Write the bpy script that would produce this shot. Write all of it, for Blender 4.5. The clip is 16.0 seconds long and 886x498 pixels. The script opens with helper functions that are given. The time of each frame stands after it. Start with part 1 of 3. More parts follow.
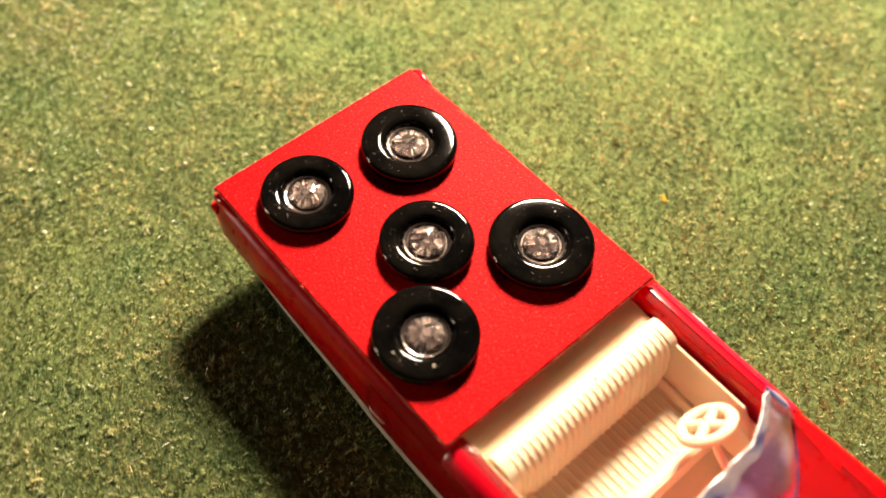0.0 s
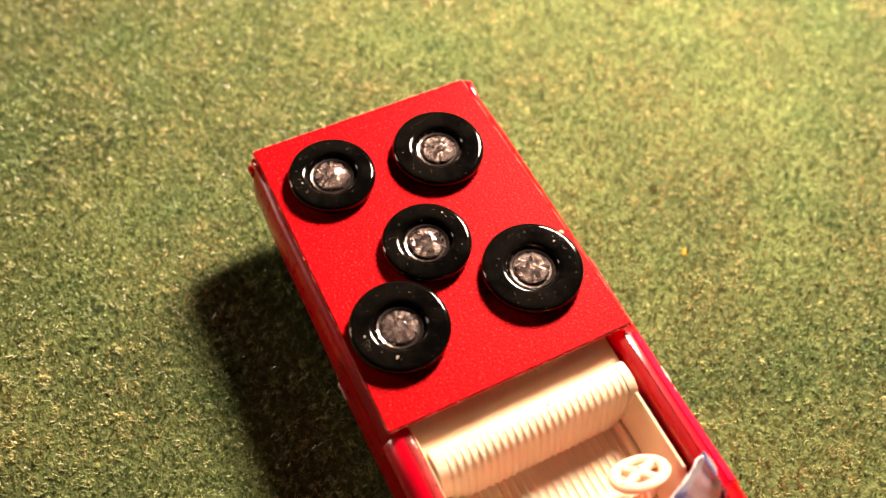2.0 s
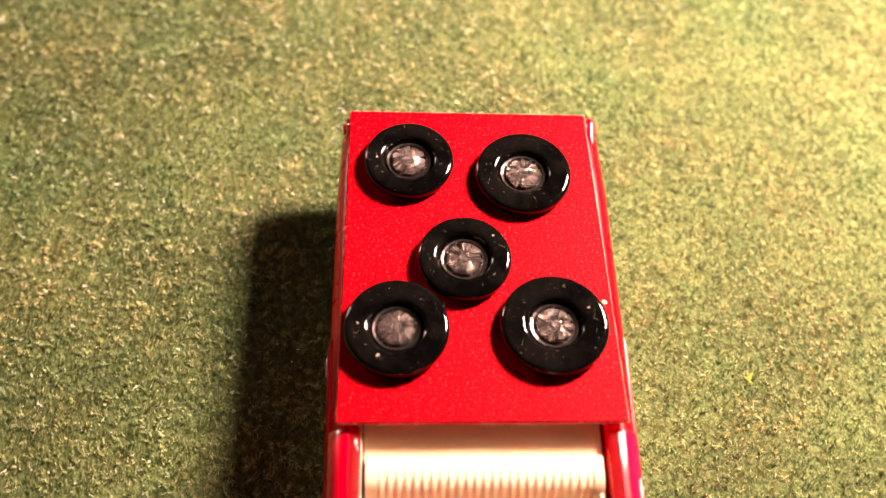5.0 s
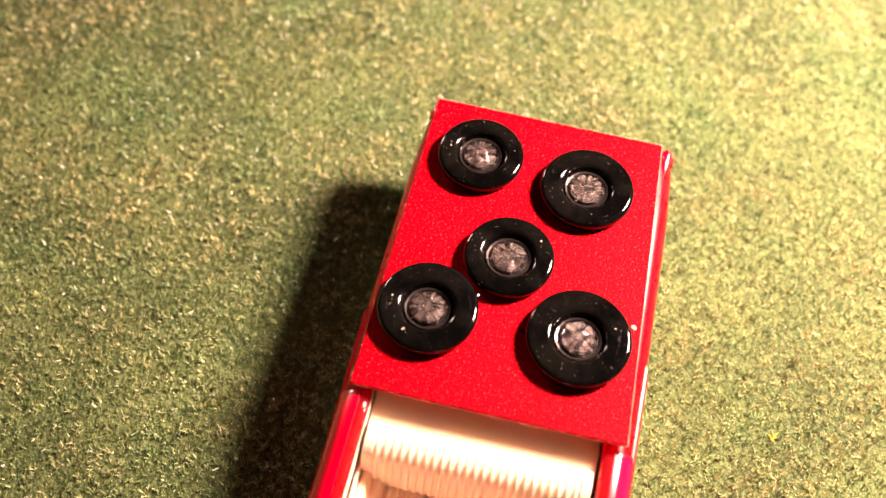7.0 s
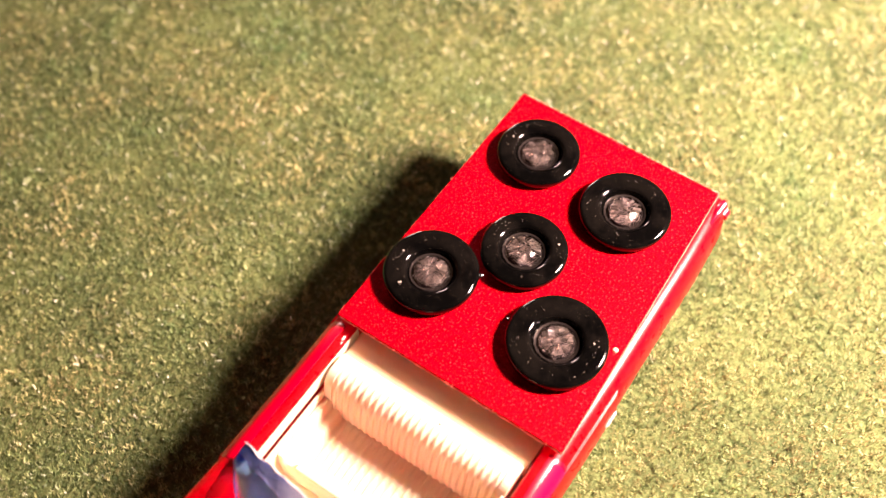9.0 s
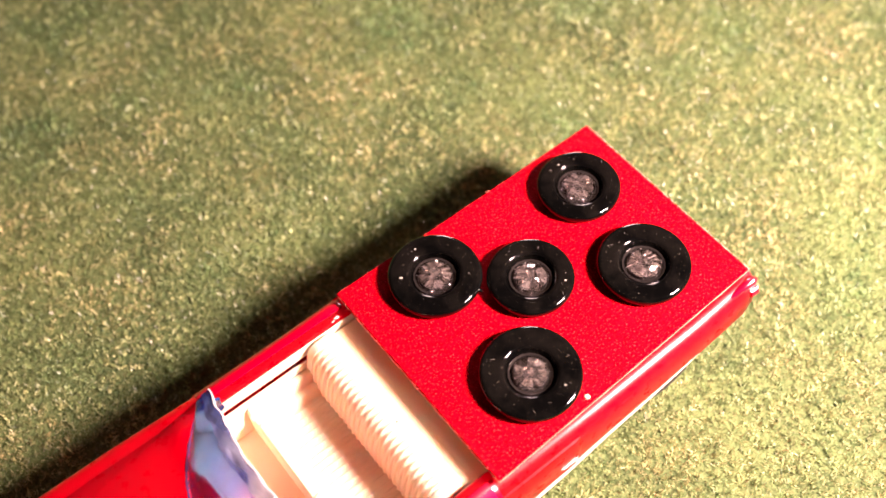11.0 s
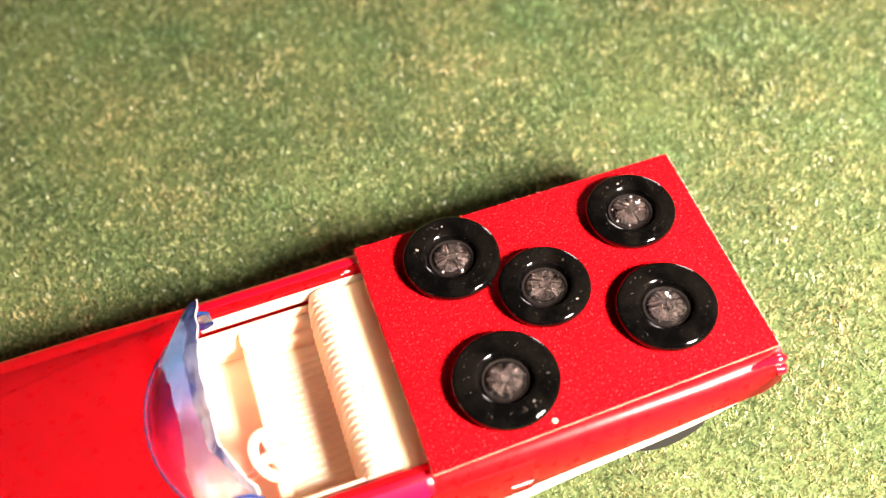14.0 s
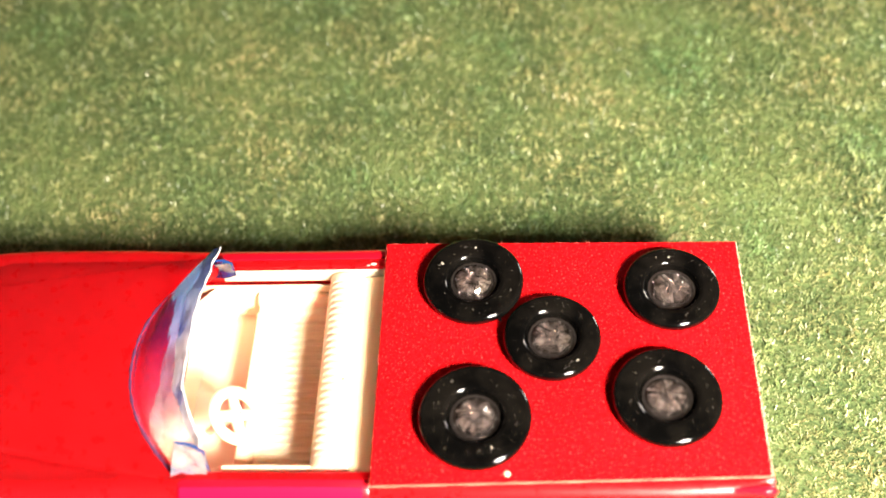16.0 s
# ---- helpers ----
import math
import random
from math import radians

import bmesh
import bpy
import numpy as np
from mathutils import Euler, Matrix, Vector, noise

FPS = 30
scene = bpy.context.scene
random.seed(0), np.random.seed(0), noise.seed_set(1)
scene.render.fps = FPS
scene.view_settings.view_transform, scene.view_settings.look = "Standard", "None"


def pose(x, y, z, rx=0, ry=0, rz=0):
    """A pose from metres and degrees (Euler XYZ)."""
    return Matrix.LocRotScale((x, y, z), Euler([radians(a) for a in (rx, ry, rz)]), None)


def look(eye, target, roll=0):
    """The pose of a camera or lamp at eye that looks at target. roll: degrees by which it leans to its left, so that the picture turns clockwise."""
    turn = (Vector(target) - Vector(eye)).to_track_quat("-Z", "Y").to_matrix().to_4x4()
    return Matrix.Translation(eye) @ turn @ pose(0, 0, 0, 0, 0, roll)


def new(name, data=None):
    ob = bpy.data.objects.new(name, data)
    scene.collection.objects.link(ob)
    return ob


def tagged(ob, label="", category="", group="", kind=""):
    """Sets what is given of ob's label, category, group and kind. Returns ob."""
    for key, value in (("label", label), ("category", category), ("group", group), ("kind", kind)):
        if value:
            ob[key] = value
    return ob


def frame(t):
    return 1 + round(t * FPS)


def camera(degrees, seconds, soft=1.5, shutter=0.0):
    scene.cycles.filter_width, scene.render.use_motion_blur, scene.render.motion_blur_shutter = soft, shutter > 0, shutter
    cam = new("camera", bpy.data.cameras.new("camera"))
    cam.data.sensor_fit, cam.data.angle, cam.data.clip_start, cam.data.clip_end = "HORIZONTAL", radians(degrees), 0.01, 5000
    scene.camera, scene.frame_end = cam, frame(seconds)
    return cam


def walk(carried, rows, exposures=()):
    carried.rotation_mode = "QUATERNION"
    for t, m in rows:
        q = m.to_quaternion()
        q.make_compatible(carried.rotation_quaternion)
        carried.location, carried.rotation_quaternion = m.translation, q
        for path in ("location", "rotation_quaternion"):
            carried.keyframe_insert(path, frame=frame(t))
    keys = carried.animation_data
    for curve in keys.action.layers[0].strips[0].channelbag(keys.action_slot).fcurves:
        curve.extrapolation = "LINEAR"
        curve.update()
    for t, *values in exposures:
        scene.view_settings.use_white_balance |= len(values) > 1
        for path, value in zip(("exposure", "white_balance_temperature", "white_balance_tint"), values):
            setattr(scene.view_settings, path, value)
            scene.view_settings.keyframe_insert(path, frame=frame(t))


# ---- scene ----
cam = camera(47.57, 16.0, shutter=0.6)
PATH = [
    (0, -0.02424, 0.04028, 0.10554, 32.317, -1.904, -131.125),
    (0.3, -0.02626, 0.03866, 0.10624, 31.932, -1.987, -127.256),
    (0.5, -0.02703, 0.03669, 0.10650, 31.672, -1.858, -124.905),
    (0.7, -0.02762, 0.03521, 0.10589, 31.745, -2.180, -122.753),
    (1, -0.02915, 0.03330, 0.10653, 31.508, -1.933, -119.396),
    (1.2, -0.03063, 0.03247, 0.10721, 31.508, -2.126, -117.262),
    (1.5, -0.03328, 0.03187, 0.11028, 31.344, -2.064, -116.516),
    (1.7, -0.03356, 0.03137, 0.11082, 31.385, -2.222, -116.562),
    (2, -0.03425, 0.02970, 0.11197, 31.495, -2.109, -116.592),
    (2.2, -0.03556, 0.02855, 0.11232, 31.735, -1.912, -115.954),
    (2.5, -0.03665, 0.02610, 0.11340, 31.548, -2.088, -111.498),
    (2.8, -0.03755, 0.02184, 0.11658, 31.518, -1.993, -107.894),
    (3, -0.03706, 0.01950, 0.11499, 31.293, -1.877, -105.477),
    (3.2, -0.03675, 0.01943, 0.11186, 31.264, -2.362, -103.073),
    (3.5, -0.03640, 0.01662, 0.10890, 31.163, -2.083, -99.420),
    (3.7, -0.03616, 0.01615, 0.10797, 31.092, -2.336, -97.709),
    (4, -0.03610, 0.01542, 0.10859, 31.137, -2.149, -97.386),
    (4.2, -0.03584, 0.01461, 0.10865, 31.260, -2.239, -97.482),
    (6.3, -0.03795, -0.00160, 0.11114, 30.726, -1.104, -77.516),
    (6.5, -0.03819, -0.00176, 0.11126, 30.882, -1.049, -77.517),
    (7, -0.03879, -0.00179, 0.11243, 30.723, -1.479, -76.809),
    (7.2, -0.03888, -0.00382, 0.11181, 31.088, -1.029, -73.905),
    (7.5, -0.03709, -0.00548, 0.11112, 31.156, -1.099, -70.549),
    (7.8, -0.03792, -0.01006, 0.11298, 31.465, -0.687, -67.095),
    (8, -0.03777, -0.01273, 0.11307, 31.475, -0.530, -64.802),
    (8.2, -0.03850, -0.01568, 0.11290, 31.768, -0.261, -62.437),
    (10.3, -0.02989, -0.03845, 0.11677, 32.540, 1.841, -45.897),
    (10.5, -0.02811, -0.03963, 0.11617, 32.711, 2.040, -43.487),
    (10.8, -0.02420, -0.04040, 0.11644, 32.118, 2.591, -39.944),
    (11, -0.02351, -0.04147, 0.11556, 32.656, 2.414, -38.550),
    (11.2, -0.02258, -0.04258, 0.11558, 32.567, 2.636, -38.434),
    (11.5, -0.02287, -0.04416, 0.11438, 33.152, 2.756, -38.388),
    (11.8, -0.02273, -0.04386, 0.11411, 32.314, 2.861, -37.590),
    (12, -0.02107, -0.04650, 0.11370, 33.011, 2.949, -34.825),
    (12.2, -0.01812, -0.04696, 0.11228, 33.135, 3.017, -32.342),
    (12.5, -0.01453, -0.04855, 0.11146, 33.513, 3.205, -28.500),
    (12.8, -0.01089, -0.04910, 0.11128, 33.463, 3.428, -24.977),
    (13, -0.00871, -0.04921, 0.11061, 33.734, 3.391, -22.542),
    (13.2, -0.00663, -0.04879, 0.10902, 33.874, 3.458, -20.157),
    (13.5, -0.00498, -0.05103, 0.10889, 34.490, 3.861, -18.796),
    (13.8, -0.00466, -0.05255, 0.10958, 34.318, 3.929, -18.660),
    (14, -0.00558, -0.05283, 0.10963, 34.572, 3.691, -18.733),
    (14.2, -0.00337, -0.05264, 0.10979, 34.390, 4.130, -17.208),
    (14.5, 0.00070, -0.05230, 0.10787, 35.092, 3.804, -13.393),
    (14.8, 0.00442, -0.05345, 0.10831, 35.389, 4.183, -9.636),
    (15, 0.00623, -0.05429, 0.10715, 35.916, 3.884, -6.442),
    (15.2, 0.00870, -0.05276, 0.10676, 35.906, 4.083, -4.019),
    (15.5, 0.01061, -0.05057, 0.10700, 35.905, 3.568, -0.573),
    (15.8, 0.01287, -0.05354, 0.10647, 36.873, 3.458, 1.003),
    (16, 0.01393, -0.05306, 0.10719, 36.042, 3.524, 1.590),
]
LAMP_WATTS, FILL_WATTS, FIBRES = 1.74, 11.0, 14
EXPOSURES = [(0.0, -0.24, 6400, 20), (3.5, -0.13, 6650, 41), (7.0, 0.28, 6500, 46), (10.5, 0.40, 6150, 50), (13.0, 0.38, 5600, 32), (16.0, 0.40, 5500, 13)]
cam.data.dof.use_dof, cam.data.dof.focus_distance, cam.data.dof.aperture_fstop = True, 0.115, 19.0
walk(cam, [(t, pose(x, y, z, rx, ry, rz)) for t, x, y, z, rx, ry, rz in PATH], EXPOSURES)

# ---- light: one warm lamp beside the car, and an added fill light, unseen, low beyond its tail ----
world = bpy.data.worlds.new("room_air")
scene.world = world
world.use_nodes = True
world.node_tree.nodes["Background"].inputs["Color"].default_value = (1.0, 0.82, 0.62, 1)
world.node_tree.nodes["Background"].inputs["Strength"].default_value = 0.0


def lamp(name, place, target, size, watts, colour):
    data = bpy.data.lights.new(name, "AREA")
    data.shape, data.size, data.energy, data.color = "DISK", size, watts, colour
    ob = new(name, data)
    ob.matrix_world = look(place, target)
    return ob


lamp("desk_lamp_light", (0.0865, -0.0955, 0.1220), (0.010, -0.002, 0.01), 0.040, LAMP_WATTS, (1.0, 0.80, 0.53))
# Added fill with no seen source: lifts the shaded side, puts glints on the rings.
lamp("fill_light", (1.15, 1.25, 0.34), (0.0, 0.0, 0.0), 0.36, FILL_WATTS, (1.0, 0.80, 0.58))

MM = 0.001
TOP = 15.2  # height of the red card's upper face over the carpet, in millimetres


# ---- materials ----
class Shader:
    """A principled material with a few short ways to wire nodes."""

    def __init__(self, name, colour, rough=0.5, metal=0.0, spec=0.5, coat=0.0, ior=1.5, transmission=0.0):
        self.mat = bpy.data.materials.new(name)
        self.mat.use_nodes = True
        self.tree = self.mat.node_tree
        self.bsdf = self.tree.nodes["Principled BSDF"]
        for key, value in (("Base Color", (*colour, 1)), ("Roughness", rough), ("Metallic", metal), ("Specular IOR Level", spec),
                           ("Coat Weight", coat), ("IOR", ior), ("Transmission Weight", transmission), ("Coat Roughness", 0.06)):
            self.bsdf.inputs[key].default_value = value
        self.place = self.tree.nodes.new("ShaderNodeTexCoord").outputs["Object"]

    def node(self, kind, **values):
        n = self.tree.nodes.new(kind)
        for key, value in values.items():
            n.inputs[key.replace("_", " ")].default_value = value
        return n

    def link(self, a, b):
        self.tree.links.new(a, b)
        return self

    def noise(self, scale, detail=3.0, rough=0.55):
        n = self.node("ShaderNodeTexNoise", Scale=scale, Detail=detail, Roughness=rough)
        self.link(self.place, n.inputs["Vector"])
        return n.outputs["Fac"]

    def across(self):
        """0 at the driver's side of the car, 1 at the other."""
        split = self.tree.nodes.new("ShaderNodeSeparateXYZ")
        self.link(self.place, split.inputs["Vector"])
        span = self.node("ShaderNodeMapRange", From_Min=-0.012, From_Max=0.012)
        self.link(split.outputs["Y"], span.inputs["Value"])
        return span.outputs["Result"]

    def ramp(self, fac, *stops):
        r = self.tree.nodes.new("ShaderNodeValToRGB")
        e = r.color_ramp.elements
        while len(e) < len(stops):
            e.new(0.5)
        for slot, (at, c) in zip(e, stops):
            slot.position, slot.color = at, (*c, 1) if len(c) == 3 else c
        self.link(fac, r.inputs["Fac"])
        return r.outputs["Color"]

    def mix(self, fac, a, b, blend="MIX"):
        m = self.tree.nodes.new("ShaderNodeMix")
        m.data_type, m.blend_type = "RGBA", blend
        for sock, value in ((m.inputs[0], fac), (m.inputs[6], a), (m.inputs[7], b)):
            if isinstance(value, bpy.types.NodeSocket):
                self.link(value, sock)
            else:
                sock.default_value = value if isinstance(value, float) else (*value, 1)
        return m.outputs[2]

    def colour(self, socket):
        return self.link(socket, self.bsdf.inputs["Base Color"])

    def rough(self, socket, low, high):
        m = self.node("ShaderNodeMapRange")
        m.inputs["To Min"].default_value, m.inputs["To Max"].default_value = low, high
        self.link(socket, m.inputs["Value"])
        return self.link(m.outputs["Result"], self.bsdf.inputs["Roughness"])

    def bump(self, socket, depth, strength=1.0):
        b = self.node("ShaderNodeBump", Strength=strength, Distance=depth)
        self.link(socket, b.inputs["Height"])
        return self.link(b.outputs["Normal"], self.bsdf.inputs["Normal"])


def grey(v):
    return (v, v, v)


def make_carpet_base():
    s = Shader("carpet_backing", (0.07, 0.11, 0.04), 0.95, spec=0.1)
    fine, patch = s.noise(1500, 4), s.noise(45, 3)
    c = s.ramp(fine, (0.35, (0.028, 0.055, 0.022)), (0.55, (0.08, 0.11, 0.042)), (0.75, (0.18, 0.18, 0.08)))
    s.colour(s.mix(s.ramp(patch, (0.35, grey(0.0)), (0.65, grey(0.5))), c, (0.20, 0.26, 0.09)))
    s.bump(fine, 0.0006)
    return s.mat


def make_pile():
    s = Shader("carpet_fibre", (0.1, 0.16, 0.05), 0.36, spec=0.55)
    geo = s.tree.nodes.new("ShaderNodeNewGeometry")
    one = s.ramp(geo.outputs["Random Per Island"], (0.0, (0.085, 0.135, 0.06)), (0.30, (0.20, 0.24, 0.11)), (0.55, (0.315, 0.318, 0.160)),
                 (0.78, (0.41, 0.395, 0.24)), (0.93, (0.46, 0.435, 0.285)), (1.0, (0.54, 0.51, 0.36)))
    wide = s.ramp(s.noise(60, 3), (0.34, (0.62, 0.90, 0.70)), (0.66, (1.18, 1.06, 0.92)))
    near = s.ramp(s.noise(330, 2), (0.32, (0.62, 0.74, 0.66)), (0.66, (1.22, 1.18, 1.12)))
    tuft = s.ramp(s.noise(900, 1), (0.30, (0.52, 0.60, 0.54)), (0.70, (1.48, 1.44, 1.38)))
    patch = s.mix(1.0, s.mix(1.0, wide, near, "MULTIPLY"), tuft, "MULTIPLY")
    s.colour(s.mix(1.0, one, patch, "MULTIPLY"))
    return s.mat


def make_paint():
    s = Shader("red_gloss_plastic", (0.78, 0.004, 0.006), 0.3, spec=0.25)
    s.colour(s.mix(s.ramp(s.noise(90, 4), (0.4, grey(0.0)), (0.7, grey(1.0))), (0.92, 0.003, 0.004), (0.84, 0.002, 0.003)))
    s.bsdf.inputs["Subsurface Weight"].default_value = 0.95
    s.bsdf.inputs["Subsurface Radius"].default_value = (1.0, 0.05, 0.05)
    s.bsdf.inputs["Subsurface Scale"].default_value = 0.03
    s.rough(s.noise(700, 5), 0.22, 0.36)
    s.bump(s.noise(420, 3), 0.00006, 0.5)
    return s.mat


def make_card():
    s = Shader("red_glitter_card", (0.70, 0.008, 0.008), 0.5, spec=0.035)
    grain, blot, patch = s.noise(4000, 2, 0.6), s.noise(1500, 3, 0.6), s.noise(70, 4)
    base = s.mix(s.ramp(patch, (0.35, grey(0.0)), (0.7, grey(1.0))), (0.50, 0.003, 0.004), (0.40, 0.002, 0.003))
    worn = s.mix(s.ramp(blot, (0.38, grey(0.6)), (0.56, grey(0.0))), base, (0.26, 0.001, 0.001))
    pitted = s.mix(s.ramp(grain, (0.34, grey(0.7)), (0.46, grey(0.0))), worn, (0.20, 0.0, 0.0))
    s.colour(s.mix(s.ramp(grain, (0.62, grey(0.0)), (0.71, grey(0.75))), pitted, (0.84, 0.07, 0.06)))
    s.rough(grain, 0.62, 0.36)
    s.bump(grain, 0.00008, 0.8)
    return s.mat


def make_black():
    s = Shader("glossy_black_enamel", (0.002, 0.002, 0.002), 0.05, spec=0.3)
    dust = s.ramp(s.noise(3400, 4, 0.7), (0.66, grey(0.0)), (0.74, grey(0.7)))
    film = s.mix(s.ramp(s.noise(240, 5, 0.65), (0.42, grey(0.0)), (0.64, grey(1.0))), (0.001, 0.001, 0.001), (0.004, 0.0035, 0.003))
    s.colour(s.mix(dust, film, (0.13, 0.11, 0.085)))
    s.rough(s.noise(700, 6, 0.75), 0.03, 0.09)
    s.bump(s.noise(900, 4), 0.00002, 0.25)
    return s.mat


def make_cream():
    s = Shader("cream_moulded_plastic", (0.80, 0.70, 0.55), 0.42, spec=0.4)
    s.bsdf.inputs["Subsurface Weight"].default_value = 0.5
    s.bsdf.inputs["Subsurface Radius"].default_value = (1.0, 0.62, 0.38)
    s.bsdf.inputs["Subsurface Scale"].default_value = 0.001
    s.colour(s.mix(s.ramp(s.noise(160, 4), (0.35, grey(0.0)), (0.7, grey(1.0))), (0.80, 0.655, 0.48), (0.75, 0.60, 0.43)))
    s.rough(s.noise(900, 4), 0.34, 0.52)
    s.bump(s.noise(1600, 3), 0.00004, 0.5)
    return s.mat


def make_chassis():
    s = Shader("off_white_chassis_plastic", (0.72, 0.68, 0.58), 0.45)
    s.colour(s.mix(s.ramp(s.noise(220, 5), (0.4, grey(0.0)), (0.72, grey(1.0))), (0.74, 0.70, 0.60), (0.50, 0.46, 0.38)))
    s.bump(s.noise(800, 4), 0.00008, 0.5)
    return s.mat


def make_screen():
    # Clear film: almost colourless at the driver's end, where whitish glare is painted in as milky streaks, violet in
    # the middle, deep blue at the other end.
    s = Shader("blue_tinted_clear_film", (0.8, 0.85, 1.0), 0.05, spec=0.6, coat=0.6, transmission=0.95, ior=1.45)
    across = s.across()
    wash = s.mix(0.14, across, s.noise(160, 2))
    s.colour(s.ramp(wash, (0.06, (0.84, 0.87, 0.95)), (0.18, (0.74, 0.76, 0.93)), (0.32, (0.50, 0.36, 0.82)), (0.43, (0.30, 0.20, 0.74)), (0.54, (0.05, 0.10, 0.64)), (0.70, (0.010, 0.07, 0.46))))
    streak = s.ramp(s.noise(340, 3), (0.48, grey(0.0)), (0.62, grey(0.28)))
    near = s.mix(1.0, s.ramp(across, (0.08, grey(1.0)), (0.30, grey(0.0))), streak, "MULTIPLY")
    veil = s.mix(1.0, near, s.ramp(wash, (0.56, grey(0.0)), (0.84, grey(0.08))), "ADD")
    clear = s.node("ShaderNodeMapRange")
    clear.inputs["To Min"].default_value, clear.inputs["To Max"].default_value = 0.97, 0.52
    s.link(veil, clear.inputs["Value"])
    s.link(clear.outputs["Result"], s.bsdf.inputs["Transmission Weight"])
    pull = s.node("ShaderNodeMapping", Scale=(1.0, 0.35, 1.0))
    s.link(s.place, pull.inputs["Vector"])
    s.place = pull.outputs["Vector"]
    s.bump(s.noise(420, 3, 0.6), 0.0006, 0.3)
    return s.mat


def make_crinkle():
    # The top of the film where it was cut: wrinkled, white and blue in streaks.
    s = Shader("crinkled_film", (0.8, 0.8, 0.9), 0.16, spec=0.7, coat=0.7, transmission=0.6)
    across = s.across()
    stretch = s.node("ShaderNodeMapping", Scale=(0.9, 0.45, 0.6))
    s.link(s.place, stretch.inputs["Vector"])
    s.place = stretch.outputs["Vector"]
    streaks = s.ramp(s.noise(420, 3, 0.5), (0.28, (0.04, 0.07, 0.34)), (0.38, (0.30, 0.31, 0.50)), (0.50, (0.52, 0.50, 0.56)), (0.66, (0.80, 0.78, 0.80)))
    s.colour(s.mix(s.ramp(across, (0.50, grey(0.0)), (0.80, grey(0.6))), streaks, (0.03, 0.11, 0.52)))
    s.bump(s.noise(900, 3), 0.0003, 0.7)
    return s.mat


def make_foil():
    s = Shader("silver_foil_painted_glints", (0.7, 0.6, 0.58), 0.2, metal=0.85)
    geo = s.tree.nodes.new("ShaderNodeNewGeometry")
    # Random dark and bright facets: the stone's sparkle is painted into the foil colour.
    facet = s.ramp(geo.outputs["Random Per Island"], (0.0, (0.12, 0.095, 0.085)), (0.30, (0.34, 0.275, 0.255)), (0.60, (0.64, 0.545, 0.515)), (1.0, (0.92, 0.84, 0.82)))
    s.colour(s.mix(s.ramp(s.noise(2600, 2), (0.42, grey(0.0)), (0.62, grey(0.45))), facet, (0.16, 0.115, 0.10)))
    s.rough(s.noise(900, 3), 0.12, 0.34)
    return s.mat


CARPET_BASE, PILE, PAINT, CARD, BLACK, CREAM, CHASSIS, SCREEN, CRINKLE = (f() for f in (
    make_carpet_base, make_pile, make_paint, make_card, make_black, make_cream, make_chassis, make_screen, make_crinkle))
EDGE = Shader("worn_red_paper_edge", (0.72, 0.16, 0.11), 0.9, spec=0.2).mat
PAPER = Shader("torn_white_paper_fibre", (0.62, 0.44, 0.32), 0.9, spec=0.2).mat
CHIP = Shader("bare_scuffed_plastic", (0.60, 0.40, 0.38), 0.4).mat
FOIL = make_foil()
CRYSTAL = Shader("clear_cut_crystal", (0.95, 0.92, 0.92), 0.02, ior=1.55, transmission=1.0).mat
SETTING = Shader("dark_plated_metal", (0.10, 0.085, 0.08), 0.2, metal=0.9).mat
BEAD = Shader("glossy_violet_bead", (0.09, 0.03, 0.08), 0.06, coat=1.0, transmission=0.2).mat
BLUE_EDGE = Shader("dark_blue_film_edge", (0.015, 0.04, 0.17), 0.25, coat=0.4).mat
RUBBER = Shader("dull_black_rubber", (0.015, 0.014, 0.013), 0.8).mat
RAIL = Shader("red_lacquer", (0.52, 0.002, 0.012), 0.26, coat=0.3).mat
# Red rail lacquer with magenta lamp glare mixed into its base colour.
RAIL_GLARE = Shader("red_lacquer_magenta_glare", (0.54, 0.002, 0.036), 0.3, coat=0.15).mat
MILKY = Shader("milky_cut_plastic", (0.80, 0.80, 0.86), 0.35, coat=0.4, transmission=0.3).mat
LINT = Shader("yellow_lint", (0.62, 0.46, 0.06), 0.8, spec=0.2).mat
DUST = Shader("pale_dust", (0.34, 0.30, 0.26), 0.8, spec=0.2).mat
WALL_PAINT = Shader("warm_wall_paint", (0.36, 0.30, 0.24), 0.8).mat
TAIL_RED = Shader("glossy_red_tail_lamp_paint", (0.62, 0.004, 0.012), 0.08, coat=0.8).mat


# ---- mesh helpers; all lengths in millimetres ----
def smooth(mesh, angle=40):
    for p in mesh.polygons:
        p.use_smooth = True
    mesh.set_sharp_from_angle(angle=radians(angle))


def part(name, bm, material, parent=None, label="", angle=40, at=(0, 0, 0)):
    """Links a bmesh as one mesh object under a thing or a part; angle 0 keeps flat faces."""
    bmesh.ops.recalc_face_normals(bm, faces=bm.faces)
    bmesh.ops.scale(bm, vec=(MM, MM, MM), verts=bm.verts)
    mesh = bpy.data.meshes.new(name)
    bm.to_mesh(mesh)
    bm.free()
    mesh.materials.append(material)
    if angle:
        smooth(mesh, angle)
    ob = new(name, mesh)
    ob.location = [v * MM for v in at]
    ob.parent = parent
    if label:
        tagged(ob, label)
    return ob


def thing(name, label, category, at=(0, 0, 0), group="", kind=""):
    ob = new(name)
    ob.location = [v * MM for v in at]
    ob.empty_display_size = 0.005
    return tagged(ob, label, category, group, kind)


def loft(bm, rings, closed=True, caps=True):
    """Joins rings of equal length into a skin."""
    made = [[bm.verts.new(p) for p in ring] for ring in rings]
    n = len(made[0])
    for a, b in zip(made, made[1:]):
        for i in range(n if closed else n - 1):
            j = (i + 1) % n
            bm.faces.new((a[i], a[j], b[j], b[i]))
    if caps and closed:
        bm.faces.new(made[0])
        bm.faces.new(made[-1])
    return made


